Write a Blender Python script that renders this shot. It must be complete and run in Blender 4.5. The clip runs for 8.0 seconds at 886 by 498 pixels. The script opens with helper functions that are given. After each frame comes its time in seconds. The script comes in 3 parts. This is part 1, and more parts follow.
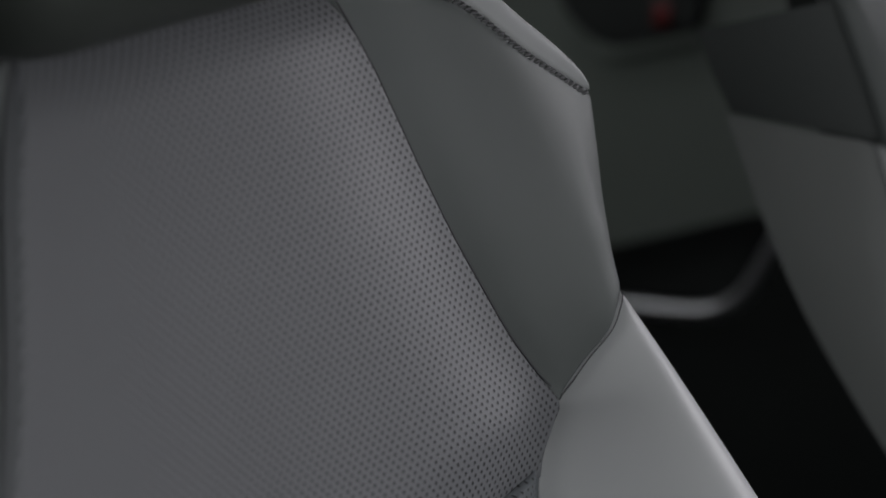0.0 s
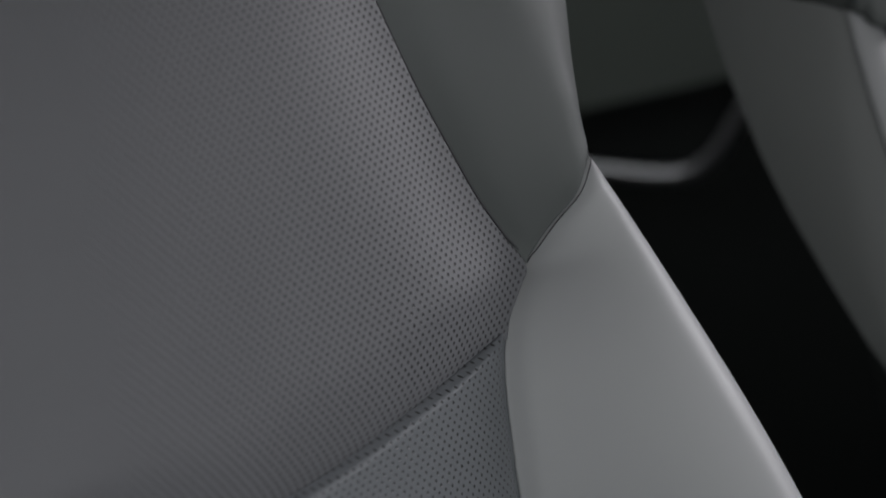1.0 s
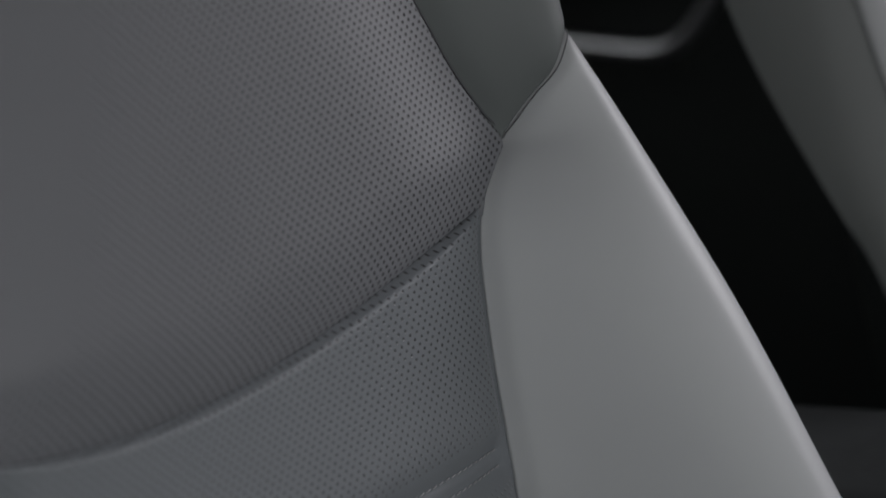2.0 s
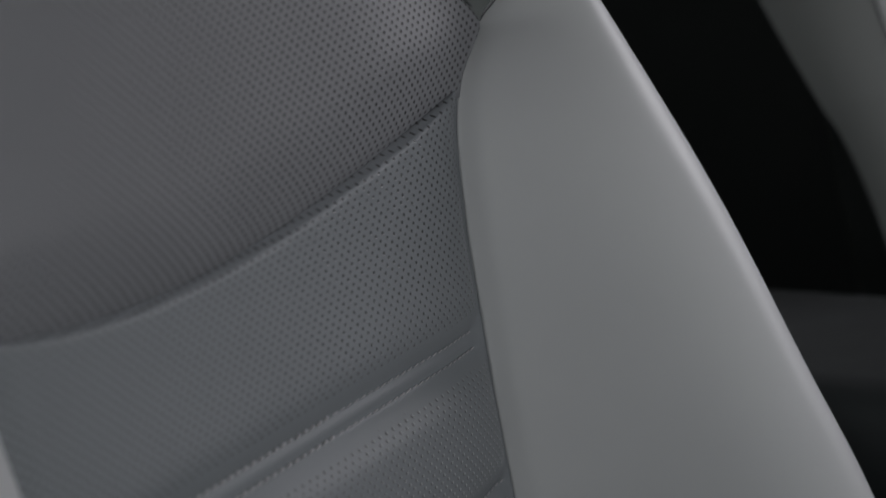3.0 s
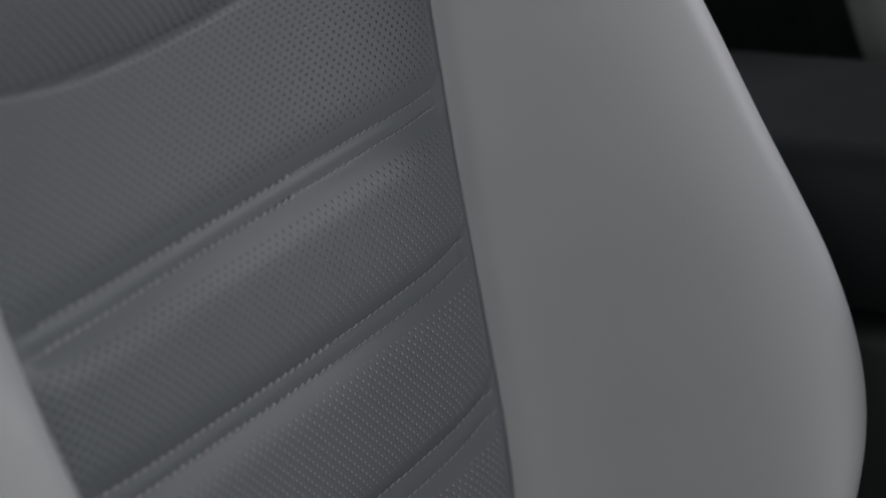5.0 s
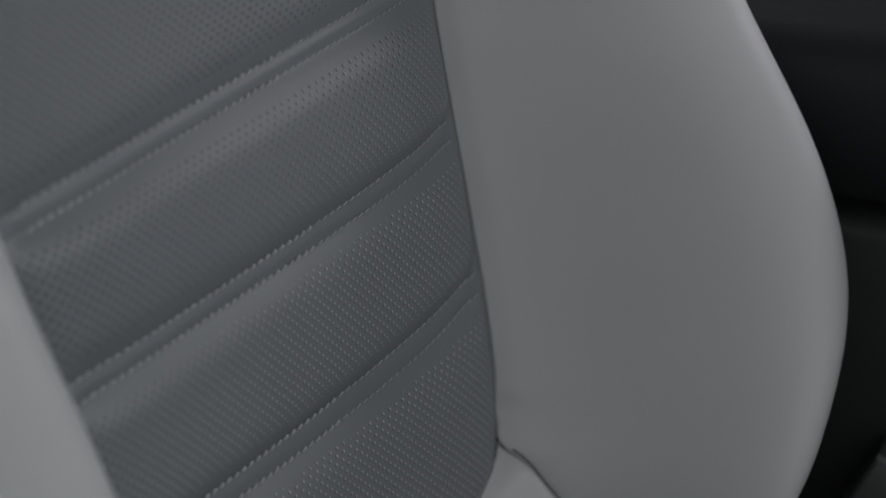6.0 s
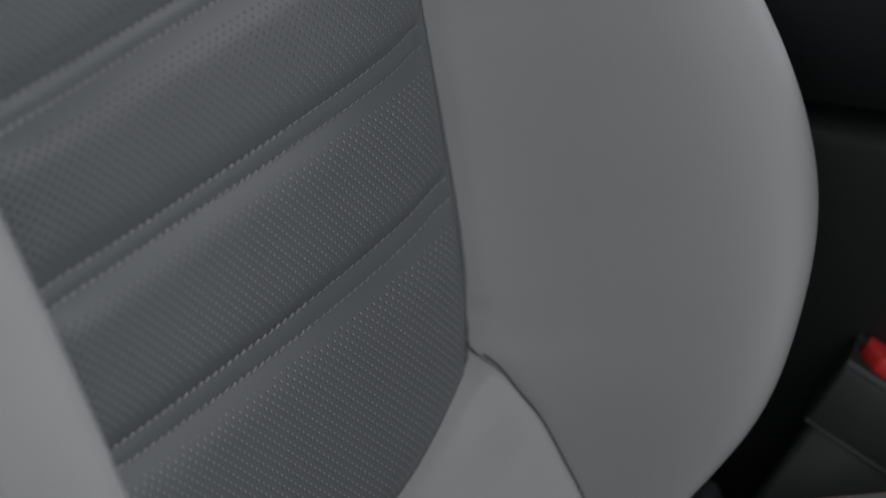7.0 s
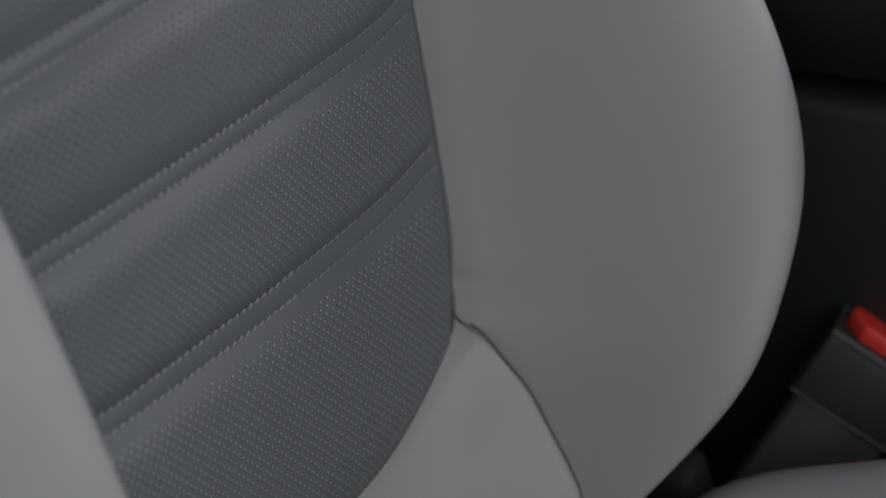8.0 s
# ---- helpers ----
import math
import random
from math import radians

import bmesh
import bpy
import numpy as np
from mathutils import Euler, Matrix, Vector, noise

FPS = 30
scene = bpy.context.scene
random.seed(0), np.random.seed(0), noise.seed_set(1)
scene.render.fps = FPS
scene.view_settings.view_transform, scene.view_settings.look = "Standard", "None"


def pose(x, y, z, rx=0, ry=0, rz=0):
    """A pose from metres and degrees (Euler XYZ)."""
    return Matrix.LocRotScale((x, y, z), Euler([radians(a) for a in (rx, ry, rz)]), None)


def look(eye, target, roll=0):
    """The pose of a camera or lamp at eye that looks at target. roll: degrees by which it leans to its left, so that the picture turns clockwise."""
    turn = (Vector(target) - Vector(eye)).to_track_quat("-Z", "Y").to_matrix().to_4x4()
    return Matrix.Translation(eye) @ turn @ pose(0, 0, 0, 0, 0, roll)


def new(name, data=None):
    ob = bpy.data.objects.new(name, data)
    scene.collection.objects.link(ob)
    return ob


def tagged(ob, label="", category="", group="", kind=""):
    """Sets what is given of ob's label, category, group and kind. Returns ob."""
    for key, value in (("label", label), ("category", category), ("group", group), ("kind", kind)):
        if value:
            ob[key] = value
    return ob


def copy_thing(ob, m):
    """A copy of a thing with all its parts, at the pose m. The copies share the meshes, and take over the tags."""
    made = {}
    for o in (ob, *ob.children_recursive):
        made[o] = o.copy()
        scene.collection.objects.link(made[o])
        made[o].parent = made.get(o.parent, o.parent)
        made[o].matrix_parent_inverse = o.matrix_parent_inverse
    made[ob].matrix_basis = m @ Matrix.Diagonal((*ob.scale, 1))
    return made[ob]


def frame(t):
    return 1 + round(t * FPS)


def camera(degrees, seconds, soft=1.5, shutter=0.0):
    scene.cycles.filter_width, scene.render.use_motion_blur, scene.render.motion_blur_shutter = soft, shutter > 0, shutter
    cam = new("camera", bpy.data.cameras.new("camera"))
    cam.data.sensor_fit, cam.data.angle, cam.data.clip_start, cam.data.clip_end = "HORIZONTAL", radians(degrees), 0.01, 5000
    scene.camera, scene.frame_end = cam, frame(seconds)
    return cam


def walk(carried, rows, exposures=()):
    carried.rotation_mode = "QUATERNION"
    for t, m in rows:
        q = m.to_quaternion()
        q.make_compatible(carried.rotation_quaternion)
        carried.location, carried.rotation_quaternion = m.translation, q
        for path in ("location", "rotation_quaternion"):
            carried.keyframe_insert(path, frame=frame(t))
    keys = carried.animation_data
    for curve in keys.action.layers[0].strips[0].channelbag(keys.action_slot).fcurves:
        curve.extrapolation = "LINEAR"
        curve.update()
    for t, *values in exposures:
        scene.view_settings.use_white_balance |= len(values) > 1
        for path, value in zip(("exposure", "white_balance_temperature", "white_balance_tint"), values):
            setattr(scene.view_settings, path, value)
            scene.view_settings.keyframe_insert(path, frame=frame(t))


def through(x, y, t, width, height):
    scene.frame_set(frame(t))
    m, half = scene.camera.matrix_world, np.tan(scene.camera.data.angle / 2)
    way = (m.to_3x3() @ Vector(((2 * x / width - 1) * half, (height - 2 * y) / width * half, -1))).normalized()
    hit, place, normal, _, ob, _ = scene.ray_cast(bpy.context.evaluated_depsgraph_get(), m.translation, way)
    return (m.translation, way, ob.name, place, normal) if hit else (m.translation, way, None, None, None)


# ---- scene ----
cam = camera(16.0, 8.0)
cam.data.dof.use_dof = True
cam.data.dof.focus_distance = 1.650
cam.data.dof.aperture_fstop = 4.4
EXPOSURE = -0.26
EYE = (-1.1162, -0.6356, 1.3889)
walk(cam, [
    (0, pose(*EYE, 69.5825, -4.9704, -54.3751)),
    (0.5, pose(*EYE, 68.4575, -5.1998, -54.6172)),
    (1, pose(*EYE, 67.1187, -5.5913, -54.7540)),
    (1.5, pose(*EYE, 65.9580, -5.7257, -54.8919)),
    (2, pose(*EYE, 64.8806, -5.9038, -55.0965)),
    (2.2, pose(*EYE, 64.4811, -5.9219, -55.2097)),
    (3.3, pose(*EYE, 62.1011, -6.5413, -55.4195)),
    (3.5, pose(*EYE, 61.6527, -6.5764, -55.5193)),
    (4, pose(*EYE, 60.4773, -6.7340, -55.6598)),
    (4.5, pose(*EYE, 59.5104, -6.7299, -55.7881)),
    (5, pose(*EYE, 58.4555, -7.0356, -55.8310)),
    (5.2, pose(*EYE, 57.9548, -7.1513, -55.7832)),
    (6.5, pose(*EYE, 55.4584, -7.8854, -55.9655)),
    (7, pose(*EYE, 54.6528, -7.9714, -56.2234)),
    (7.5, pose(*EYE, 54.2795, -7.9760, -56.4646)),
    (8, pose(*EYE, 54.1257, -8.0946, -56.4517)),
], exposures=((0, EXPOSURE), (8, EXPOSURE)))


# ---- light ----
world = bpy.data.worlds.new("overcast_sky")
scene.world = world
world.use_nodes = True
wn, wl = world.node_tree.nodes, world.node_tree.links
sky = wn.new("ShaderNodeTexSky")
sky.sky_type = "NISHITA"
sky.sun_disc = False
sky.sun_elevation, sky.sun_rotation = radians(50), radians(250)
grey = wn.new("ShaderNodeHueSaturation")
grey.inputs["Saturation"].default_value = 0.2
wl.new(sky.outputs["Color"], grey.inputs["Color"])
wl.new(grey.outputs["Color"], wn["Background"].inputs["Color"])
wn["Background"].inputs["Strength"].default_value = 0.02
sun = new("sun", bpy.data.lights.new("sun", "SUN"))
sun.data.energy, sun.data.angle, sun.data.color = 0.12, radians(20), (1.0, 0.97, 0.94)
sun.matrix_world = look((-2.0, -1.2, 3.6), (0, 0, 0))


def opening_light(name, eye, target, wide, high, watts, colour, cone=180):
    """A rectangular lamp into the cabin, for daylight through an opening and for added fill."""
    lamp = new(name, bpy.data.lights.new(name, "AREA"))
    lamp.data.shape, lamp.data.size, lamp.data.size_y = "RECTANGLE", wide, high
    lamp.data.energy, lamp.data.color = watts, colour
    lamp.data.spread = radians(cone)
    lamp.matrix_world = look(eye, target)
    return lamp


GREENISH, PINKISH, LILAC = (0.945, 1.0, 0.985), (0.99, 0.985, 1.02), (1.0, 0.975, 1.03)
opening_light("door_daylight", (-0.60, -0.60, 0.93), (0.10, 0.08, 0.66), 0.5, 0.5, 1.65, GREENISH)
opening_light("windscreen_daylight", (0.0, -0.78, 1.18), (0.08, 0.12, 0.58), 0.9, 0.45, 1.35, PINKISH, 110)
opening_light("far_front_window_daylight", (1.07, -0.22, 1.02), (0.20, 0.0, 0.60), 0.5, 0.35, 0.6, LILAC, 60)
opening_light("far_rear_window_daylight", (1.07, 0.55, 0.98), (0.20, 0.10, 0.60), 0.6, 0.35, 2.1, LILAC)
# unseen lamp added behind the seats to brighten the far door's trim
opening_light("rear_fill_light", (0.35, 1.48, 1.06), (0.55, 0.35, 0.6), 1.0, 0.35, 1.2, GREENISH)


# ---- materials ----
def material(name, colour, rough=0.5, metal=0.0, vary=0.12, scale=30.0, bump=0.0, bump_scale=600.0, spec=0.5, cells=False):
    """A surface with stains at a large scale and a grain at a small one."""
    m = bpy.data.materials.new(name)
    m.use_nodes = True
    n, l = m.node_tree.nodes, m.node_tree.links
    b = n["Principled BSDF"]
    b.inputs["Roughness"].default_value, b.inputs["Metallic"].default_value = rough, metal
    b.inputs["Specular IOR Level"].default_value = spec
    co = n.new("ShaderNodeTexCoord")
    big = n.new("ShaderNodeTexNoise")
    big.inputs["Scale"].default_value, big.inputs["Detail"].default_value = scale, 4
    l.new(co.outputs["Object"], big.inputs["Vector"])
    ramp = n.new("ShaderNodeMapRange")
    ramp.inputs["To Min"].default_value, ramp.inputs["To Max"].default_value = 1 - vary, 1 + vary
    l.new(big.outputs["Fac"], ramp.inputs["Value"])
    mul = n.new("ShaderNodeVectorMath")
    mul.operation = "MULTIPLY"
    mul.inputs[0].default_value = colour
    l.new(ramp.outputs["Result"], mul.inputs[1])
    l.new(mul.outputs["Vector"], b.inputs["Base Color"])
    rr = n.new("ShaderNodeMapRange")
    rr.inputs["To Min"].default_value, rr.inputs["To Max"].default_value = max(0.05, rough - 0.08), min(1, rough + 0.08)
    l.new(big.outputs["Fac"], rr.inputs["Value"])
    l.new(rr.outputs["Result"], b.inputs["Roughness"])
    if bump:
        if cells:
            g = n.new("ShaderNodeTexVoronoi")
            g.feature = "DISTANCE_TO_EDGE"
            out = g.outputs["Distance"]
        else:
            g = n.new("ShaderNodeTexNoise")
            g.inputs["Detail"].default_value = 3
            out = g.outputs["Fac"]
        g.inputs["Scale"].default_value = bump_scale
        l.new(co.outputs["Object"], g.inputs["Vector"])
        bp = n.new("ShaderNodeBump")
        bp.inputs["Strength"].default_value, bp.inputs["Distance"].default_value = bump, 0.0006
        l.new(out, bp.inputs["Height"])
        l.new(bp.outputs["Normal"], b.inputs["Normal"])
    return m


PITCH, ROW = 0.0059, 0.00325


def perforate(m, deep=(0.02, 0.02, 0.022, 1), rim=0.0003, bore=(0.0010, 0.0006), glint_tone=(0.42, 0.43, 0.43, 1)):
    """Staggered punched holes, where the attribute 'punched' of the mesh says so. 'through' is 1 where they show the
    dark behind and falls to 0 where a pale glint of light is painted on one side of each hole."""
    n, l = m.node_tree.nodes, m.node_tree.links
    b = n["Principled BSDF"]
    co = n.new("ShaderNodeTexCoord")

    def math_node(kind, one, two):
        node = n.new("ShaderNodeMath")
        node.operation = kind
        for k, value in enumerate((one, two)):
            if isinstance(value, float):
                node.inputs[k].default_value = value
            else:
                l.new(value, node.inputs[k])
        return node.outputs["Value"]

    def distance(aside):
        """How far each point lies from the middle of the nearest hole, moved aside by that much."""
        fields = []
        for shift in (0.0, 0.5):
            s = n.new("ShaderNodeVectorMath")
            s.operation = "MULTIPLY_ADD"
            s.inputs[1].default_value, s.inputs[2].default_value = (1 / PITCH, 0.5 / ROW, 0), (shift - aside / PITCH, shift, 0)
            l.new(co.outputs["Object"], s.inputs[0])
            fr = n.new("ShaderNodeVectorMath")
            fr.operation = "FRACTION"
            l.new(s.outputs["Vector"], fr.inputs[0])
            c = n.new("ShaderNodeVectorMath")
            c.operation = "MULTIPLY_ADD"
            c.inputs[1].default_value, c.inputs[2].default_value = (PITCH, 2 * ROW, 0), (-PITCH / 2, -ROW, 0)
            l.new(fr.outputs["Vector"], c.inputs[0])
            d = n.new("ShaderNodeVectorMath")
            d.operation = "LENGTH"
            l.new(c.outputs["Vector"], d.inputs[0])
            fields.append(d.outputs["Value"])
        return math_node("MINIMUM", *fields)

    def spot(field, outer, inner):
        node = n.new("ShaderNodeMapRange")
        node.interpolation_type = "SMOOTHSTEP"
        node.inputs["From Min"].default_value, node.inputs["From Max"].default_value = outer, inner
        l.new(field, node.inputs["Value"])
        return node.outputs["Result"]

    def attribute(name):
        node = n.new("ShaderNodeAttribute")
        node.attribute_name = name
        return node.outputs["Fac"]

    def blend(factor, below, colour):
        node = n.new("ShaderNodeMix")
        node.data_type = "RGBA"
        l.new(factor, node.inputs["Factor"])
        l.new(below, node.inputs["A"])
        node.inputs["B"].default_value = colour
        return node.outputs["Result"]

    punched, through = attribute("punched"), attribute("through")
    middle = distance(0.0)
    # pale spot on one side of each hole: light painted on its rim
    lit_side = math_node("MULTIPLY", math_node("MULTIPLY", spot(distance(0.0005), 0.0010, 0.0005), punched), math_node("SUBTRACT", 1.0, through))
    # the dark bore is moved to the other side, as the hole's shaded wall
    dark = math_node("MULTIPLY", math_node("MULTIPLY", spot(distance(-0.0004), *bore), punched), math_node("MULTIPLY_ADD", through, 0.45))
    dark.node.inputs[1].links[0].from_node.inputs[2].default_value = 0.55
    colour = blend(lit_side, b.inputs["Base Color"].links[0].from_socket, glint_tone)
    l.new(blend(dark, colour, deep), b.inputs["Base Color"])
    bp = n.new("ShaderNodeBump")
    bp.invert = True
    bp.inputs["Strength"].default_value, bp.inputs["Distance"].default_value = 0.8, rim
    l.new(math_node("MULTIPLY", spot(middle, 0.0013, 0.0003), punched), bp.inputs["Height"])
    if b.inputs["Normal"].links:
        l.new(b.inputs["Normal"].links[0].from_socket, bp.inputs["Normal"])
    l.new(bp.outputs["Normal"], b.inputs["Normal"])
    return m


LIGHT = material("light_grey_leather", (0.445, 0.452, 0.457), 0.48, vary=0.04, scale=14, bump=0.12, bump_scale=1100, cells=True)
DARK = material("dark_grey_leather", (0.130, 0.141, 0.138), 0.5, vary=0.05, scale=14, bump=0.12, bump_scale=1100, cells=True)
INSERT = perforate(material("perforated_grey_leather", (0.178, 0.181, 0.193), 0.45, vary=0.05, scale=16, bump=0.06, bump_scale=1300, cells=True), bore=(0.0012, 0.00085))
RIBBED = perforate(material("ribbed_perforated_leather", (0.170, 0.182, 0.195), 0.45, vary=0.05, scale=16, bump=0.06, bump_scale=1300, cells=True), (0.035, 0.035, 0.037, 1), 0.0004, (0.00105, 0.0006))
# darker copies of both leathers, with the shade of the outer sides painted in
SIDE_SHADE = material("light_leather_shaded", (0.20, 0.207, 0.203), 0.55, vary=0.06, scale=14, bump=0.15, bump_scale=900, cells=True)
WING_SHADE = material("dark_leather_shaded", (0.085, 0.092, 0.09), 0.55, vary=0.06, scale=14, bump=0.15, bump_scale=900, cells=True)
CHARCOAL = material("charcoal_leather", (0.045, 0.050, 0.045), 0.55, vary=0.08, scale=14, bump=0.12, bump_scale=1100, cells=True)
THREAD = material("pale_thread", (0.36, 0.36, 0.37), 0.6, vary=0.1, scale=300)
# dark tone for cords that stand in for shade in the seams
CREASE_SHADE = material("crease_shade", (0.075, 0.075, 0.08), 0.6, vary=0.1, scale=300)
GREY_THREAD = material("grey_thread", (0.125, 0.126, 0.13), 0.6, vary=0.1, scale=300)
ORANGE_THREAD = material("rust_thread", (0.30, 0.15, 0.12), 0.6, vary=0.1, scale=300)
PLASTIC = material("black_plastic", (0.032, 0.036, 0.035), 0.5, vary=0.15, scale=40, bump=0.3, bump_scale=900)
SOFT_BLACK = material("charcoal_armrest_vinyl", (0.018, 0.021, 0.022), 0.7, vary=0.1, scale=30, bump=0.3, bump_scale=700, spec=0.25, cells=True)
# paler copy of the black plastic that paints highlights on the buckle's edges
LIT_EDGE = material("lit_edge_plastic", (0.07, 0.072, 0.075), 0.45, vary=0.2, scale=90, bump=0.2, bump_scale=900)
CARPET = material("black_carpet", (0.015, 0.016, 0.017), 0.95, vary=0.3, scale=120, bump=0.8, bump_scale=1500, spec=0.1)
TRIM_GREY = material("grey_door_vinyl", (0.225, 0.25, 0.228), 0.6, vary=0.06, scale=12, bump=0.2, bump_scale=800, cells=True)
SILVER = material("satin_silver_trim", (0.80, 0.79, 0.83), 0.36, 0.9, vary=0.06, scale=60)
RED = material("red_button_plastic", (0.85, 0.05, 0.045), 0.35, vary=0.06, scale=60)
DIM_RED = material("dull_red_plastic", (0.16, 0.02, 0.02), 0.4, vary=0.1, scale=60)
HEADLINER = material("grey_headliner_cloth", (0.35, 0.35, 0.34), 0.9, vary=0.06, scale=60, bump=0.3, bump_scale=1200)
GROUND = material("grey_asphalt", (0.06, 0.06, 0.06), 0.9, vary=0.3, scale=9, bump=0.5, bump_scale=200)


# ---- mesh helpers ----
def part(name, bm, mat, parent=None, label="", smooth=True, solid=0.0):
    me = bpy.data.meshes.new(name)
    bmesh.ops.recalc_face_normals(bm, faces=bm.faces)
    bm.to_mesh(me)
    bm.free()
    return finish(name, me, mat, parent, label, smooth, solid)


def finish(name, me, mat, parent=None, label="", smooth=True, solid=0.0):
    me.materials.append(mat)
    if smooth:
        me.polygons.foreach_set("use_smooth", [True] * len(me.polygons))
    ob = new(name, me)
    if parent:
        ob.parent = parent
    if solid:
        mod = ob.modifiers.new("thickness", "SOLIDIFY")
        mod.thickness, mod.offset = solid, -1
    if label:
        ob["label"] = label
    return ob


def sheet(name, points, mat, parent=None, label="", solid=0.0, punched=None, through=None):
    """A smooth sheet through an array of points, rows by columns by three."""
    nr, nc = points.shape[:2]
    k = np.arange(nr * nc).reshape(nr, nc)
    quads = np.stack([k[:-1, :-1], k[:-1, 1:], k[1:, 1:], k[1:, :-1]], -1).reshape(-1, 4)
    me = bpy.data.meshes.new(name)
    me.from_pydata(points.reshape(-1, 3).tolist(), [], quads.tolist())
    if punched is not None:
        me.attributes.new("punched", "FLOAT", "POINT").data.foreach_set("value", punched.reshape(-1).astype(np.float32))
        through = np.ones(punched.shape) if through is None else through
        me.attributes.new("through", "FLOAT", "POINT").data.foreach_set("value", through.reshape(-1).astype(np.float32))
    return finish(name, me, mat, parent, label, True, solid)


def smooth_table(table):
    """A smooth, monotone curve through a short table of rows (x, value...)."""
    t = np.array(sorted(table), float)
    x, y = t[:, 0], t[:, 1:]
    h = np.diff(x)[:, None]
    d = np.diff(y, axis=0) / h
    m = np.zeros_like(y)
    m[0], m[-1] = d[0], d[-1]
    a, b = d[:-1], d[1:]
    m[1:-1] = np.where(a * b > 0, 2 * a * b / np.where(np.abs(a + b) < 1e-9, 1, a + b), 0)

    def at(v):
        v = np.clip(np.asarray(v, float), x[0], x[-1])
        i = np.clip(np.searchsorted(x, v) - 1, 0, len(x) - 2)
        s = ((v - x[i]) / (x[i + 1] - x[i]))[..., None]
        hh = (x[i + 1] - x[i])[..., None]
        return (y[i] * (2 * s**3 - 3 * s**2 + 1) + m[i] * hh * (s**3 - 2 * s**2 + s) + y[i + 1] * (3 * s**2 - 2 * s**3) + m[i + 1] * hh * (s**3 - s**2))

    return at


def crowd(n, k=0.8):
    """n steps from 0 to 1, closer together at both ends."""
    x = np.linspace(0, 1, n)
    return (1 - k) * x + k * (0.5 - 0.5 * np.cos(np.pi * x))


def soften(a, n):
    """Running mean of an array along its rows."""
    pad = np.concatenate([np.repeat(a[:1], n, 0), a, np.repeat(a[-1:], n, 0)])
    return sum(pad[k:k + len(a)] for k in range(2 * n + 1)) / (2 * n + 1)


def dip(d, depth, width):
    return depth * np.exp(-((d / width) ** 2))


def block(bm, size, m, bevel=0.004, segments=2):
    """A bevelled block of that size at the pose m."""
    made = bmesh.ops.create_cube(bm, size=1)["verts"]
    bmesh.ops.scale(bm, vec=size, verts=made)
    if bevel:
        edges = list({e for v in made for e in v.link_edges})
        made = list({v for f in bmesh.ops.bevel(bm, geom=edges, offset=bevel, segments=segments, affect="EDGES", profile=0.5)["faces"] for v in f.verts} | {v for v in made if v.is_valid})
    bmesh.ops.transform(bm, matrix=m, verts=made)
    return bm


def tube(points, radius, sides=10, flat=1.0):
    """A closed round bar along points."""
    bm = bmesh.new()
    rings = []
    for i, p in enumerate(points):
        p = Vector(p)
        d = (Vector(points[min(i + 1, len(points) - 1)]) - Vector(points[max(i - 1, 0)])).normalized()
        a = d.orthogonal().normalized() if abs(d.x) > 0.95 else d.cross(Vector((1, 0, 0))).normalized()
        b = d.cross(a)
        rings.append([bm.verts.new(p + radius * (math.cos(q) * a + flat * math.sin(q) * b)) for q in np.linspace(0, 2 * math.pi, sides, endpoint=False)])
    for r0, r1 in zip(rings, rings[1:]):
        for k in range(sides):
            bm.faces.new((r0[k], r0[(k + 1) % sides], r1[(k + 1) % sides], r1[k]))
    bm.faces.new(rings[0]), bm.faces.new(rings[-1])
    return bm


def stitches(name, line, pitch, length, radius, mat, parent, lean=0.0, label=""):
    """A row of single thread stitches along a line of points with their normals."""
    pts = np.array([p for p, _ in line])
    run = np.concatenate([[0], np.cumsum(np.linalg.norm(np.diff(pts, axis=0), axis=1))])
    verts, faces = [], []
    for s in np.arange(pitch / 2, run[-1], pitch):
        c = np.array([np.interp(s, run, pts[:, k]) for k in range(3)])
        c2 = np.array([np.interp(s + 0.002, run, pts[:, k]) for k in range(3)])
        d = c2 - c if s + 0.002 < run[-1] else c - np.array([np.interp(s - 0.002, run, pts[:, k]) for k in range(3)])
        d /= np.linalg.norm(d)
        nrm = np.array(line[min(int(s / run[-1] * (len(line) - 1)), len(line) - 1)][1], float)
        side = np.cross(nrm, d)
        d = d * math.cos(lean) + side * math.sin(lean)
        side = np.cross(nrm, d)
        base = len(verts)
        for f, rr in ((-0.5, 0.35), (-0.3, 1.0), (0.3, 1.0), (0.5, 0.35)):
            for q in range(6):
                a = q * math.pi / 3
                verts.append((c + d * f * length + rr * radius * (math.cos(a) * side + math.sin(a) * nrm) - nrm * (1 - rr) * radius * 0.8).tolist())
        for k in range(3):
            for q in range(6):
                faces.append((base + 6 * k + q, base + 6 * k + (q + 1) % 6, base + 6 * k + 6 + (q + 1) % 6, base + 6 * k + 6 + q))
        faces.append(tuple(base + q for q in range(6)))
        faces.append(tuple(base + 18 + q for q in range(6)))
    me = bpy.data.meshes.new(name)
    me.from_pydata(verts, [], faces)
    return finish(name, me, mat, parent, label)


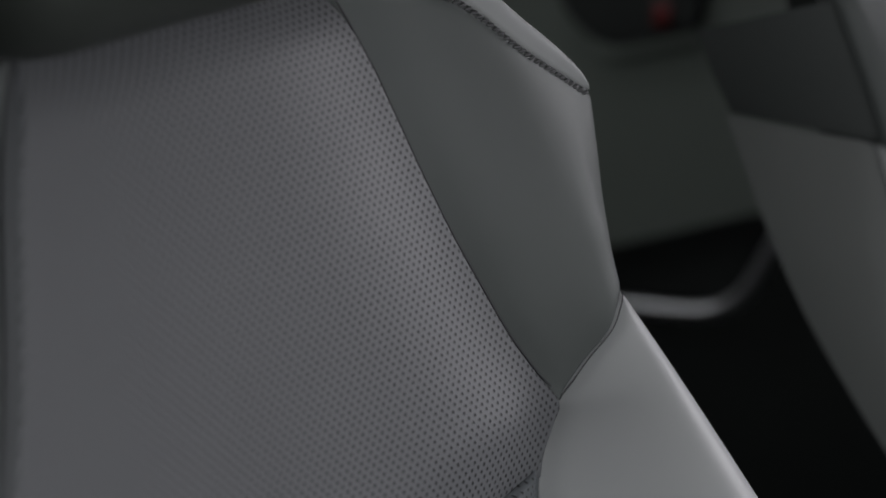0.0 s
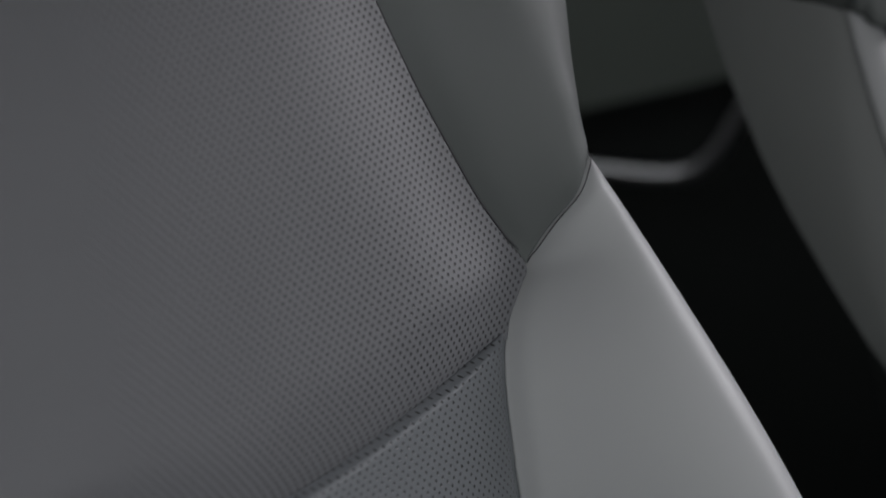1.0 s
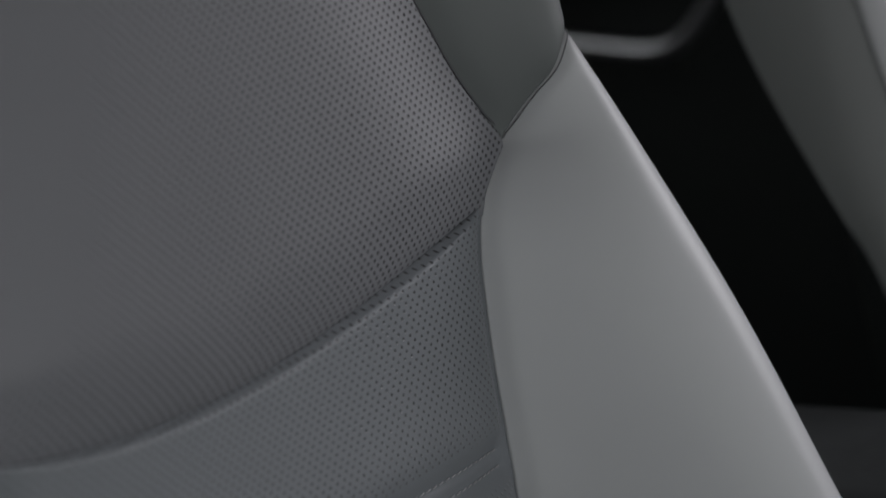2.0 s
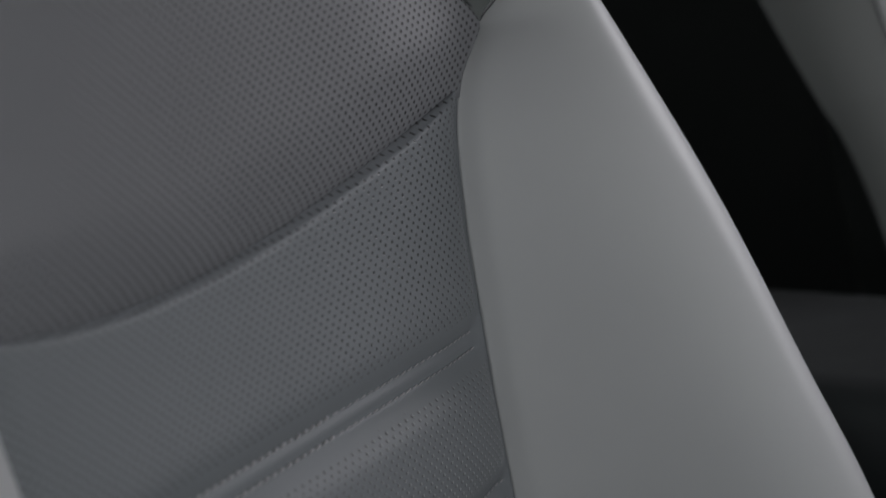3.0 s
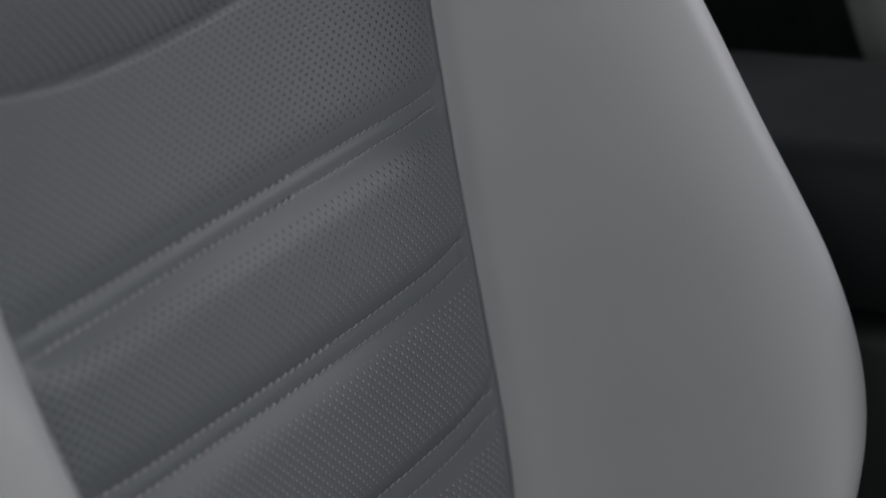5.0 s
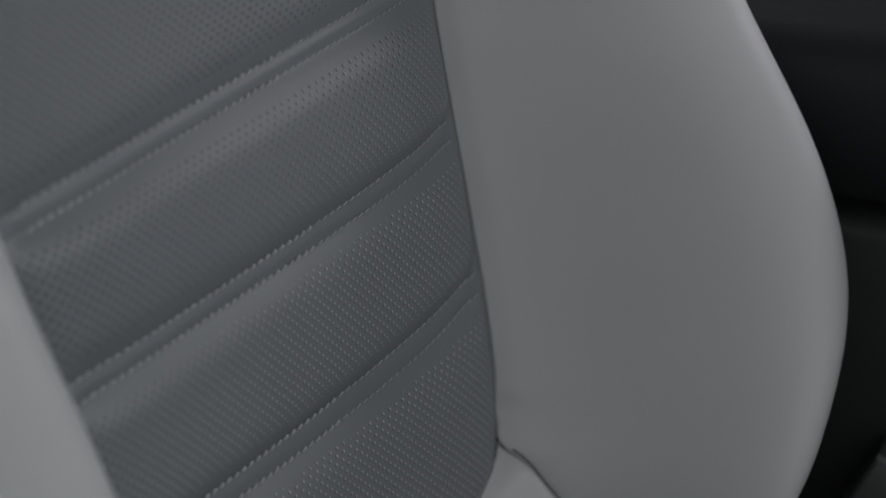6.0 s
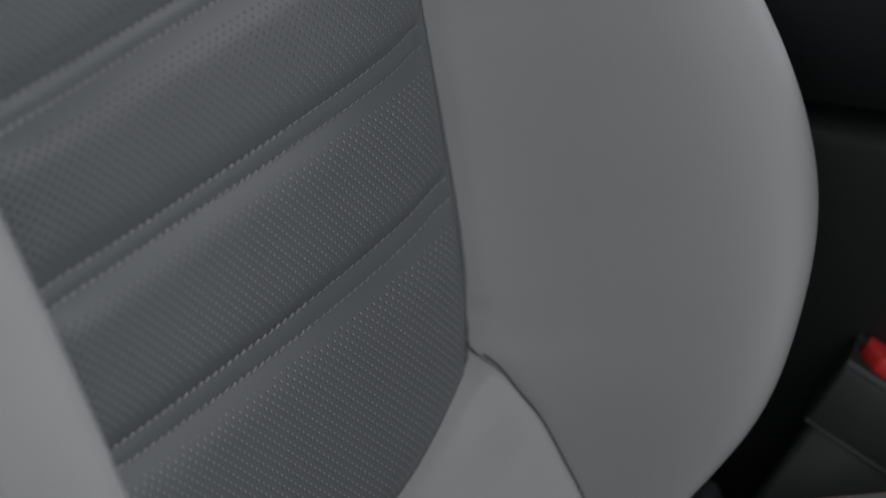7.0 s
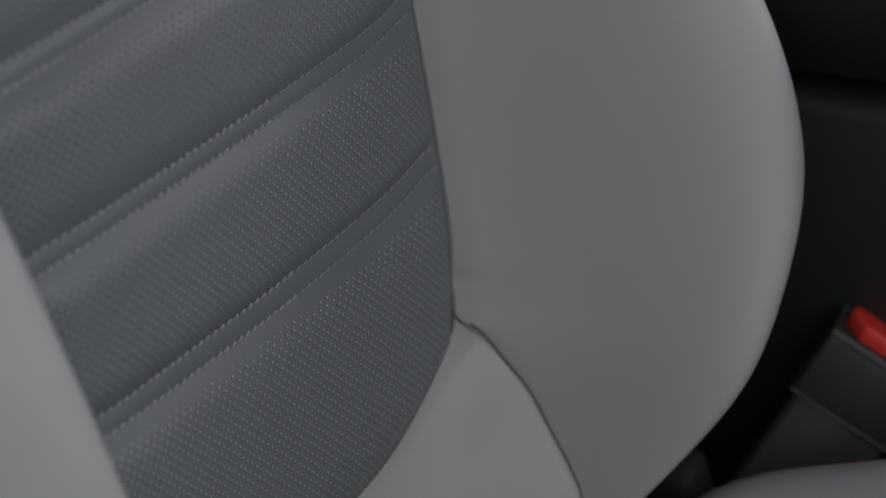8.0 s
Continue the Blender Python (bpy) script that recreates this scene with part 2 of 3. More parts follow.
def pad(wide, long, corner, z0, z1, edge):
    """A pad with a rounded rear end at y = 0 that runs forward, from z0 to z1, with soft edges."""
    outline = [(corner * math.sin(a) * wide / (2 * corner), corner * (math.cos(a) - 1)) for a in np.linspace(-math.pi / 2, math.pi / 2, 24)]
    outline += [(wide / 2, -long), (-wide / 2, -long)]
    steps = [(0, z0)] + [(edge * (1 - math.cos(a)), z1 - edge + edge * math.sin(a)) for a in np.linspace(0, math.pi / 2, 6)]
    bm = bmesh.new()
    rings = []
    for inset, z in steps:
        rings.append([bm.verts.new((x * (1 - 2 * inset / wide), -corner + (y + corner) * (1 - 2 * inset / long), z)) for x, y in outline])
    n = len(outline)
    for r0, r1 in zip(rings, rings[1:]):
        for k in range(n):
            bm.faces.new((r0[k], r0[(k + 1) % n], r1[(k + 1) % n], r1[k]))
    bm.faces.new(rings[0]), bm.faces.new(rings[-1])
    return bm


# ---- setting ----
def slab(name, size, at, mat, bevel=0.01, turn=(0, 0, 0)):
    return tagged(part(name, block(bmesh.new(), size, pose(*at, *turn), bevel), mat, smooth=False), kind="structure")


tagged(slab("ground", (400, 400, 0.1), (0, 0, -0.35), GROUND, 0), "grey asphalt ground under and round the car", "ground")
tagged(slab("floor", (1.50, 3.0, 0.04), (0.36, 0.35, -0.02), CARPET), "black carpeted floor of the car cabin", "floor")
roof_bm = block(bmesh.new(), (1.60, 2.05, 0.04), pose(0.36, 0.545, 1.30), 0.01)
tagged(part("ceiling", roof_bm, HEADLINER, smooth=False), kind="structure", label="grey cloth headliner under the car roof", category="ceiling")
tagged(slab("wall_rear", (1.46, 0.04, 0.85), (0.36, 1.55, 0.43), PLASTIC), "dark rear bulkhead of the cabin", "wall")

tagged(slab("wall_front", (1.46, 0.04, 0.62), (0.36, -1.05, 0.31), PLASTIC), "dark bulkhead under the windscreen", "wall")


def pillar(name, x, y, low, wide):
    """An upright of the body from the sill or door up to the roof."""
    tagged(slab(name, (0.05, wide, 1.29 - low), (x, y, (1.29 + low) / 2), HEADLINER, 0.015), "grey trimmed roof pillar of the car body", "pillar")


pillar("pillar_1", 1.145, 0.30, 0.60, 0.12)
pillar("pillar_3", 1.145, 1.50, 0.0, 0.14)
pillar("pillar_4", -0.39, 1.50, 0.0, 0.14)
pillar("pillar_5", -0.39, 0.62, 0.0, 0.12)
for name, x in (("pillar_2", 1.145), ("pillar_6", -0.39)):
    # raked along the side of the windscreen
    tagged(slab(name, (0.05, 0.07, 0.85), (0, 0, 0), HEADLINER, 0.015), "grey trimmed windscreen pillar of the car body", "pillar").matrix_world = pose(x, -0.70, 0.945, -35.4)

# ---- the far side of the cabin ----
DOOR_X = 1.10
far_door = tagged(new("door_1"), "grey and black inner door panel with silver pull trim", "door", kind="structure")
far_door.matrix_world = pose(DOOR_X, 0.6, 0.0)
part("door_skin", block(bmesh.new(), (0.05, 2.0, 0.62), pose(0.03, 0, 0.31), 0.01), PLASTIC, far_door)


def polyplate(name, pts, x0, x1, mat, parent, label=""):
    """A plate of that outline in the y z plane, from x0 to x1."""
    bm = bmesh.new()
    a = [bm.verts.new((x0, y, z)) for y, z in pts]
    b = [bm.verts.new((x1, y, z)) for y, z in pts]
    bm.faces.new(a), bm.faces.new(b)
    for i in range(len(pts)):
        j = (i + 1) % len(pts)
        bm.faces.new((a[i], a[j], b[j], b[i]))
    bmesh.ops.bevel(bm, geom=list(bm.edges), offset=0.004, segments=2, affect="EDGES")
    return part(name, bm, mat, parent, label, smooth=False)


polyplate("armrest_panel", [(0.26, 0.362), (-0.0884, 0.539), (-0.24, 0.616), (-0.24, 0.93), (0.45, 0.93), (0.45, 0.266)], -0.035, 0.004, TRIM_GREY, far_door, "grey vinyl upper panel")
hook = smooth_table([(0, 0.22, 0.375), (1, 0.0374, 0.4161), (2, -0.0427, 0.4345), (2.4, -0.0633, 0.4464), (2.8, -0.0798, 0.4666), (4, -0.1001, 0.5153), (5, -0.112, 0.545)])
part("pull_trim", tube([(-0.026, y, z) for y, z in hook(np.linspace(0, 5, 50))], 0.0072, 12), SILVER, far_door, "satin silver pull trim")
polyplate("switch_recess", [(0.145, 0.76), (0.125, 0.6718), (0.1087, 0.6559), (0.0846, 0.6445), (0.0621, 0.6451), (0.0358, 0.6579), (-0.0133, 0.6806), (-0.0127, 0.76)], -0.046, -0.030, PLASTIC, far_door)
part("recess_rim", tube([(-0.036, 0.088, 0.6375), (-0.037, 0.065, 0.6380), (-0.037, 0.033, 0.6510), (-0.036, -0.018, 0.6740)], 0.007, 10), TRIM_GREY, far_door)
# plain red block added for a red spot of unknown use
part("red_spot", block(bmesh.new(), (0.008, 0.015, 0.018), pose(-0.047, 0.0205, 0.683), 0.002), DIM_RED, far_door, "small dull red block")

# ---- seat ----
RECLINE = radians(22)
LEAN = Matrix(((1, 0, 0), (0, math.sin(RECLINE), -math.cos(RECLINE)), (0, math.cos(RECLINE), math.sin(RECLINE)))).to_4x4()

# seam between the insert and what lies beside it: height, half width
insert_edge = smooth_table([(-0.02, 0.140), (0.02, 0.1466), (0.04, 0.1519), (0.06, 0.157), (0.08, 0.161), (0.12, 0.1645), (0.16, 0.1659), (0.20, 0.1669), (0.26, 0.1687), (0.30, 0.1715),
                            (0.34, 0.174), (0.36, 0.1756), (0.38, 0.1785), (0.40, 0.1816), (0.42, 0.1871), (0.44, 0.1979), (0.455, 0.211), (0.4626, 0.2187), (0.4843, 0.2035), (0.5085, 0.188),
                            (0.5384, 0.1738), (0.5692, 0.1601), (0.5957, 0.1502), (0.6231, 0.1409), (0.6438, 0.1342), (0.6657, 0.127), (0.685, 0.1187), (0.7041, 0.1095), (0.76, 0.072)])
# foot of the side bolster: height, half width, depth, and how far up its face the leather starts
bolster_foot = smooth_table([(-0.115, 0.130, 0.02, 0.75), (-0.0935, 0.132, 0.01, 0.57), (-0.0702, 0.134, 0.004, 0.424), (-0.0536, 0.1355, 0.002, 0.322), (-0.034, 0.137, 0, 0.237), (-0.0066, 0.140, 0, 0.153),
                             (0.008, 0.1405, 0, 0.108), (0.025, 0.1425, 0, 0.060), (0.037, 0.151, 0, 0.0), (0.06, 0.157, 0, 0), (0.08, 0.161, 0, 0), (0.12, 0.1645, 0, 0), (0.16, 0.1659, 0, 0), (0.20, 0.1669, 0, 0),
                             (0.26, 0.1687, 0, 0), (0.30, 0.1715, 0, 0), (0.34, 0.174, 0, 0), (0.36, 0.1756, 0, 0), (0.38, 0.1785, 0, 0), (0.40, 0.1816, 0, 0), (0.42, 0.1871, 0, 0), (0.44, 0.1979, 0, 0),
                             (0.455, 0.211, 0, 0), (0.4627, 0.2187, 0, 0.0), (0.473, 0.2200, 0.001, 0.10), (0.485, 0.2210, 0.003, 0.245), (0.495, 0.222, 0.006, 0.43), (0.507, 0.2235, 0.009, 0.68),
                             (0.5125, 0.2240, 0.011, 0.97), (0.5186, 0.2245, 0.012, 1.0)])


def spline(table):
    """A natural cubic spline through a short table of rows (x, value...)."""
    t = np.array(table, float)
    x, y = t[:, 0], t[:, 1:]
    h = np.diff(x)
    n = len(x)
    a, b = np.eye(n), np.zeros_like(y)
    for i in range(1, n - 1):
        a[i, i - 1:i + 2] = h[i - 1], 2 * (h[i - 1] + h[i]), h[i]
        b[i] = 6 * ((y[i + 1] - y[i]) / h[i] - (y[i] - y[i - 1]) / h[i - 1])
    m = np.linalg.solve(a, b)

    def at(v):
        v = np.clip(np.asarray(v, float), x[0], x[-1])
        i = np.clip(np.searchsorted(x, v) - 1, 0, n - 2)
        p, q, k = (x[i + 1] - v)[..., None], (v - x[i])[..., None], h[i][..., None]
        return (m[i] * p**3 + m[i + 1] * q**3) / (6 * k) + (y[i] / k - m[i] * k / 6) * p + (y[i + 1] / k - m[i + 1] * k / 6) * q

    return at


# outer crest of the side bolster: height, half width, depth; of the shoulder above it; and how far back the bolster reaches
crest = spline([(-0.115, 0.1227, 0.040), (-0.085, 0.1517, 0.078), (-0.05, 0.1816, 0.112), (-0.015, 0.2064, 0.140), (0.03, 0.2364, 0.156), (0.08, 0.2703, 0.159), (0.13, 0.2874, 0.152), (0.18, 0.2901, 0.140),
                (0.24, 0.2852, 0.122), (0.30, 0.2853, 0.101), (0.36, 0.2841, 0.079), (0.42, 0.2790, 0.056), (0.47, 0.2720, 0.038), (0.5186, 0.2614, 0.022)])
shoulder_crest = smooth_table([(0.5186, 0.2676, 0.022), (0.5375, 0.2690, 0.022), (0.5653, 0.2716, 0.022), (0.5927, 0.2758, 0.022), (0.6215, 0.2792, 0.022)])
bolster_rear = smooth_table([(-0.115, 0.0), (0.0, 0.03), (0.16, 0.033), (0.212, 0.025), (0.274, 0.010), (0.314, -0.006), (0.371, -0.030), (0.435, -0.058), (0.5186, -0.086)])


def scallop(u):
    return 0.4107 + 0.0513 * u + 0.6369 * u**2 - 1.1305 * u**3


# stitch lines of the ribs: coefficients of height over the way across, in pairs
RIBS = (((0.05, -0.035, -0.003, 0.3089), (0.23, -0.040, 0.0035, 0.2981)), ((0.73, 0.098, 0.0047, 0.2166), (1.0, 0.06, -0.002, 0.2061)), ((0.87, 0.179, 0.0187, 0.1220), (1.1, 0.22, 0.0106, 0.1092)))


def lumbar(u, v):
    """Swell of the lower insert in the small of the back."""
    return 0.013 * np.exp(-(((v - 0.26) / 0.09) ** 2)) * np.clip(1 - (np.abs(u) / 0.17) ** 4, 0, 1)


def rib_line(c, u):
    """Height of a stitch line, moved with the swell to keep its place in the camera's view."""
    return np.polyval(c, u) + 0.46 * lumbar(u, c[-1])


def rib_height(u, v):
    """Depth of the padded ribs of the lower insert."""
    w = np.zeros_like(v)
    for pair in RIBS:
        a, b = (rib_line(c, u) for c in pair)
        for line in (a, b):
            w = w - dip(v - line, 0.0013, 0.0028)
        mid = (a + b) / 2
        w = w - dip(np.maximum(np.abs(v - mid) - 0.0035, 0), 0.0090, 0.013)
    return w


def edge_drop(e):
    """How far the lower insert sinks towards its side seams."""
    return dip(e, 0.006, 0.010) + dip(e, 0.004, 0.030)


def wider(v):
    """By how much the door half of the insert is wider than the other half."""
    return 0.015 * np.clip((v - 0.18) / 0.14, 0, 1)


# how far the door side bolster is flattened to fit the camera's view: height, share of its depth
FLAT_V, FLAT_W = (-0.1, 0.0, 0.06, 0.12, 0.18, 0.24, 0.30, 0.36, 0.5), (0.66, 0.643, 0.626, 0.608, 0.59, 0.587, 0.60, 0.571, 0.60)


def bolster_sheet():
    """The right side bolster as rows of points up the seat: face, rolled crest and outer side; and its inner edge."""
    q, v = np.meshgrid(crowd(56, 0.6), np.linspace(-0.114, 0.5186, 176))
    a, c = bolster_foot(v), crest(v)
    q = a[..., 2] + (1 - a[..., 2]) * q
    a3 = np.stack([a[..., 0], v, a[..., 1]], -1)
    c3 = np.stack([c[..., 0], v, c[..., 1]], -1)
    span = np.linalg.norm(c3 - a3, axis=-1, keepdims=True)
    soft_a, soft_span = soften(soften(a3, 10), 6), soften(span, 8)
    h1 = soft_a + soft_span * 0.45 * np.array([0.58, 0, 0.81])
    h2 = c3 - soft_span * 0.52 * np.array([0.72, 0, -0.69])
    qq = q[..., None]
    face = (1 - qq) ** 3 * a3 + 3 * (1 - qq) ** 2 * qq * h1 + 3 * (1 - qq) * qq**2 * h2 + qq**3 * c3
    inner = face[:, 0].copy()
    away = np.linalg.norm(face - face[:, :1], axis=-1)
    face[..., 2] -= dip(away, 0.004, 0.006) * np.clip((1 - q) / 0.3, 0, 1)
    face[..., 2] -= 0.0055 * np.exp(-(((v - 0.056 + 0.35 * away) / 0.0045) ** 2) - (away / 0.012) ** 2)
    s, vb = np.meshgrid(np.linspace(0, 1, 16)[1:], v[:, 0])
    cb = np.repeat(c3[:, :1, ::2], 15, 1)
    reach = np.clip((vb + 0.120) / 0.09, 0, 1)
    lift = 0.045 * np.clip((vb - 0.36) / 0.1586, 0, 1) ** 2
    rear = bolster_rear(vb)[..., 0] - cb[..., 1]
    back = np.stack([cb[..., 0] + reach * 0.022 * np.sin(s * math.pi * 0.6), vb + lift * s, cb[..., 1] + rear * (0.55 * s + 0.45 * s**1.4)], -1)
    return np.concatenate([face, back], 1), inner


def build_seat(label):
    seat = tagged(new("car_seat"), label, "car seat", "front seats")
    bolster, inner_edge = bolster_sheet()
    low = inner_edge[::4][inner_edge[::4, 1] < 0.05]
    lower_side = smooth_table([(p3[1], p3[0], p3[2]) for p3 in low])
    high = inner_edge[inner_edge[:, 1] > 0.4627][:, :]
    shoulder_foot = smooth_table([(k / (len(high) - 1), *p3) for k, p3 in enumerate(high)])
    # upper insert
    p, r = np.meshgrid(2 * crowd(100, 0.7) - 1, crowd(120, 0.6))
    us = 0.192 * p
    v0 = scallop(us) - 0.006
    v = v0 + r * (0.755 - v0)
    u = p * insert_edge(v)[..., 0] + np.minimum(p, 0) * wider(v)
    edge = (1 - np.abs(p)) * insert_edge(v)[..., 0]
    roll_in = np.clip(1 - (v - v0) / 0.058, 0, 1)
    w = -0.0105 + 0.0245 * np.sqrt(1 - roll_in**2)
    low = -0.0012 - 0.0015 * roll_in
    w = low + (w - low) * (1 - dip(edge, 0.55, 0.06) - dip(edge, 0.45, 0.0032))
    w = w - np.maximum(v - 0.68, 0) ** 2 * 8
    pun = (edge > 0.004) & (v - v0 > 0.005) & (v < 0.72)
    sheet("upper_insert", np.stack([u, v, w], -1), INSERT, seat, "perforated grey leather panel with a curved lower edge", 0.004, pun)
    # lower insert with stitched ribs
    p, r = np.meshgrid(2 * crowd(110, 0.6) - 1, np.linspace(0, 1, 260))
    bottom = -0.0195 + 0.05 * np.abs(p) ** 2.4
    top = scallop(p * 0.192) + 0.001
    v = bottom + r * (top - bottom)
    half = insert_edge(v)[..., 0]
    u = p * half + np.minimum(p, 0) * wider(v)
    edge = (1 - np.abs(p)) * half
    w = 0.006 + lumbar(u, v) + rib_height(u, v) * (1 - dip(edge, 1, 0.010)) - np.maximum(np.maximum(edge_drop(edge), dip(v - bottom, 0.0065, 0.010)), dip(top - v, 0.007, 0.003))
    pun = edge > 0.003
    for a, b in RIBS:
        pun = pun & ((v > rib_line(a, u) + 0.011) | (v < rib_line(b, u) - 0.009))
    # the painted glints at the holes grow downwards and away from the door
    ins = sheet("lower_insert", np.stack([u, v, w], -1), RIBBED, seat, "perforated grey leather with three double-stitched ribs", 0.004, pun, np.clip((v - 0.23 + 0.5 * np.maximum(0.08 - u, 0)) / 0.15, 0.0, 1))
    for pair in RIBS:
        for line in pair:
            uu = np.linspace(-0.163, 0.163, 90)
            vv = rib_line(line, uu)
            ee = insert_edge(vv)[..., 0] - np.abs(uu)
            ww = 0.0064 + lumbar(uu, vv) + rib_height(uu, vv) * (1 - dip(ee, 1, 0.010)) - edge_drop(ee) + 0.0004
            thread = [((a1, b1, c1), (0, 0, 1)) for a1, b1, c1 in zip(uu, vv, ww + np.where(uu < 0.02, 0.0004, 0))]
            # thicker, raised stitches on the door half, sized to fit the camera's view
            stitches("stitching", thread[:52], 0.0060, 0.0040, 0.00085, THREAD, ins, 0.35)
            stitches("stitching", thread[51:], 0.0060, 0.0042, 0.00042, THREAD, ins, 0.2)
    # panel under the insert
    p, r = np.meshgrid(2 * crowd(80, 0.6) - 1, crowd(40, 0.5))
    top = -0.0165 + 0.05 * np.abs(p) ** 2.4
    v = -0.11 + r * (top + 0.11)
    inner = lower_side(v)
    join = np.clip(1 - (top - v) / 0.018, 0, 1)
    u = p * (inner[..., 0] * (1 - join) + insert_edge(v)[..., 0] * join + 0.0018)
    edge = (1 - np.abs(p)) * inner[..., 0]
    near = np.clip((top - v) / 0.045, 0, 1)
    near = near**2 * (3 - 2 * near)
    w = inner[..., 1] * (near + (1 - near) * np.abs(p) ** 10) * p**2 + (1 - p**2) * (top - v) * 0.25 + 0.003 - dip(edge, 0.003, 0.003) - dip(top - v, 0.0085, 0.006)
    sheet("lower_panel", np.stack([u, v, w], -1), LIGHT, seat, "smooth pale grey leather below the ribs", 0.003)
    for side in (1, -1):
        flip = np.array([side, 1, 1])
        # a dark cord stands in for the shaded crease at the bolster's lower edge
        cord = [tuple(p3 * flip + np.array([0, 0, 0.0010])) for p3 in inner_edge[inner_edge[:, 1] < 0.034]]
        part("lower_seam", tube(cord, 0.0006, 6), CREASE_SHADE, seat, "thin dark cord for the shade in the seam")
        # side bolster: the face, the rolled crest and the outer side
        padding = bolster * flip
        if side < 0:
            # the door side is flatter and set further out, shaped to fit the camera's view
            front = padding[..., 2] > 0
            padding[..., 0] -= wider(padding[..., 1])
            padding[..., 2] *= np.where(front, np.interp(padding[..., 1], FLAT_V, FLAT_W), 1)
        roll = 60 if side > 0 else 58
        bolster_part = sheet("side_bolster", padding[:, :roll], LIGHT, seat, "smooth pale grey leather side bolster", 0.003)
        # the bolster's outer side takes the darker copy, shade put into its colour
        sheet("outer_side", padding[:, roll - 1:], SIDE_SHADE, bolster_part, "outer side with shade put into its grey")
        # shoulder bolster
        q, r = np.meshgrid(crowd(40, 0.6), crowd(50, 0.6))
        ab = shoulder_foot
        tp = smooth_table([(0, 0.1005, 0.720, 0.0), (0.4, 0.178, 0.6915, 0.021), (0.7, 0.2291, 0.6519, 0.024), (1, 0.2775, 0.6210, 0.022)])
        lv, rv = high[0, 1] + r * (0.720 - high[0, 1]), 0.5186 + r * (0.6210 - 0.5186)
        left = np.stack([insert_edge(lv)[..., 0], lv, high[0, 2] * (1 - r)], -1)
        right = np.stack([shoulder_crest(rv)[..., 0], rv, shoulder_crest(rv)[..., 1]], -1) + (high[-1] - np.array([0.2676, 0.5186, 0.022])) * (1 - r[..., None])
        qq, rr = q[..., None], r[..., None]
        c00, c10, c01, c11 = ab(0.0), ab(1.0), tp(0.0), tp(1.0)
        pts = (1 - rr) * ab(q) + rr * tp(q) + (1 - qq) * left + qq * right - ((1 - qq) * (1 - rr) * c00 + qq * (1 - rr) * c10 + (1 - qq) * rr * c01 + qq * rr * c11)
        pts[..., 2] += 0.012 * q**2.5 * np.sqrt(1 - q) * (1 - r**6) * np.clip(r / 0.3, 0, 1) - dip(q * 0.07, 0.0065, 0.009) * np.clip(r / 0.15, 0, 1) - dip(r * 0.15, 0.003, 0.005) * np.clip(q / 0.15, 0, 1) - dip((1 - r) * 0.15, 0.003, 0.004)
        s, rb = np.meshgrid(np.linspace(0, 1, 14)[1:], r[:, 0])
        base = np.repeat(pts[:, -1:, :], 13, 1)
        back = base + np.stack([0.016 * np.sin(s * math.pi * 0.7), 0.045 * s * (1 - rb) ** 2, -0.01 * s - 0.098 * s**1.4], -1)
        shape = np.concatenate([pts, back], 1) * flip
        if side < 0:
            shape[..., 0] -= wider(shape[..., 1])
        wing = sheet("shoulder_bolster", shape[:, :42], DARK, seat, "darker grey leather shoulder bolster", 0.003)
        # the wing's outer side likewise has its shade in the colour
        sheet("outer_side", shape[:, 41:], WING_SHADE, wing, "outer side with shade put into its dark grey")
        # dark cords stand in for the shaded creases along the insert and along the side bolster
        for run, lift, radius in ((left[2:, 0], (0.0024, 0, -0.0008), 0.0007), (ab(np.linspace(0.0, 0.93, 50)), (0, 0.0003, -0.0002), 0.0004)):
            run = (run + np.array(lift)) * flip
            if side < 0:
                run[:, 0] -= wider(run[:, 1])
            part("shoulder_seam", tube([tuple(x) for x in run], radius, 6), CREASE_SHADE, seat, "thin dark cord for the shade in the seam")
        # shoulder cap above the stitched seam
        q, s = np.meshgrid(0.40 + 0.60 * crowd(40, 0.3), np.linspace(0, 1, 18))
        t3 = tp(q)
        n2 = np.array([0.62, 0.78])
        out = 0.0168 * np.sin(np.minimum(s * 2.2, 1) * math.pi / 2) * np.sqrt(np.clip(1 - q**5, 0, 1))
        cap = np.stack([t3[..., 0] + n2[0] * out, t3[..., 1] + n2[1] * out, t3[..., 2] + 0.001 - dip(s, 0.002, 0.1) - 0.05 * np.maximum(s - 0.25, 0) ** 1.5], -1)
        sheet("shoulder_cap", cap * flip, LIGHT, seat, "pale grey leather strip along the shoulder", 0.003)
        line = [((t[0] * side, t[1], t[2] + 0.0015), (0, 0, 1)) for t in tp(np.linspace(0.36, 0.985, 60)) + np.array([-0.002, -0.003, 0.0])]
        stitches("shoulder_stitching", line, 0.0046, 0.0056, 0.0010, GREY_THREAD, seat, 0.5 * side, "thick grey decorative seam")
    # shell behind the padding
    bm = bmesh.new()
    block(bm, (0.40, 0.74, 0.05), pose(0, 0.33, -0.065), 0.02, 3)
    part("back_shell", bm, PLASTIC, seat, "black plastic shell")
    # headrest
    bm = bmesh.new()
    block(bm, (0.30, 0.18, 0.10), pose(-0.01, 0.805, 0.024), 0.045, 8)
    part("headrest", bm, CHARCOAL, seat, "charcoal leather headrest")
    for x in (-0.06, 0.06):
        part("headrest_post", tube([(x, 0.69, -0.03), (x, 0.80, 0.0)], 0.006), SILVER, seat)
    part("hinge_cover", block(bmesh.new(), (0.03, 0.05, 0.04), pose(0.230, -0.108, 0.070, 10, 0, 20), 0.008, 3), SOFT_BLACK, seat, "charcoal plastic hinge cover")
    # cushion
    bm = bmesh.new()
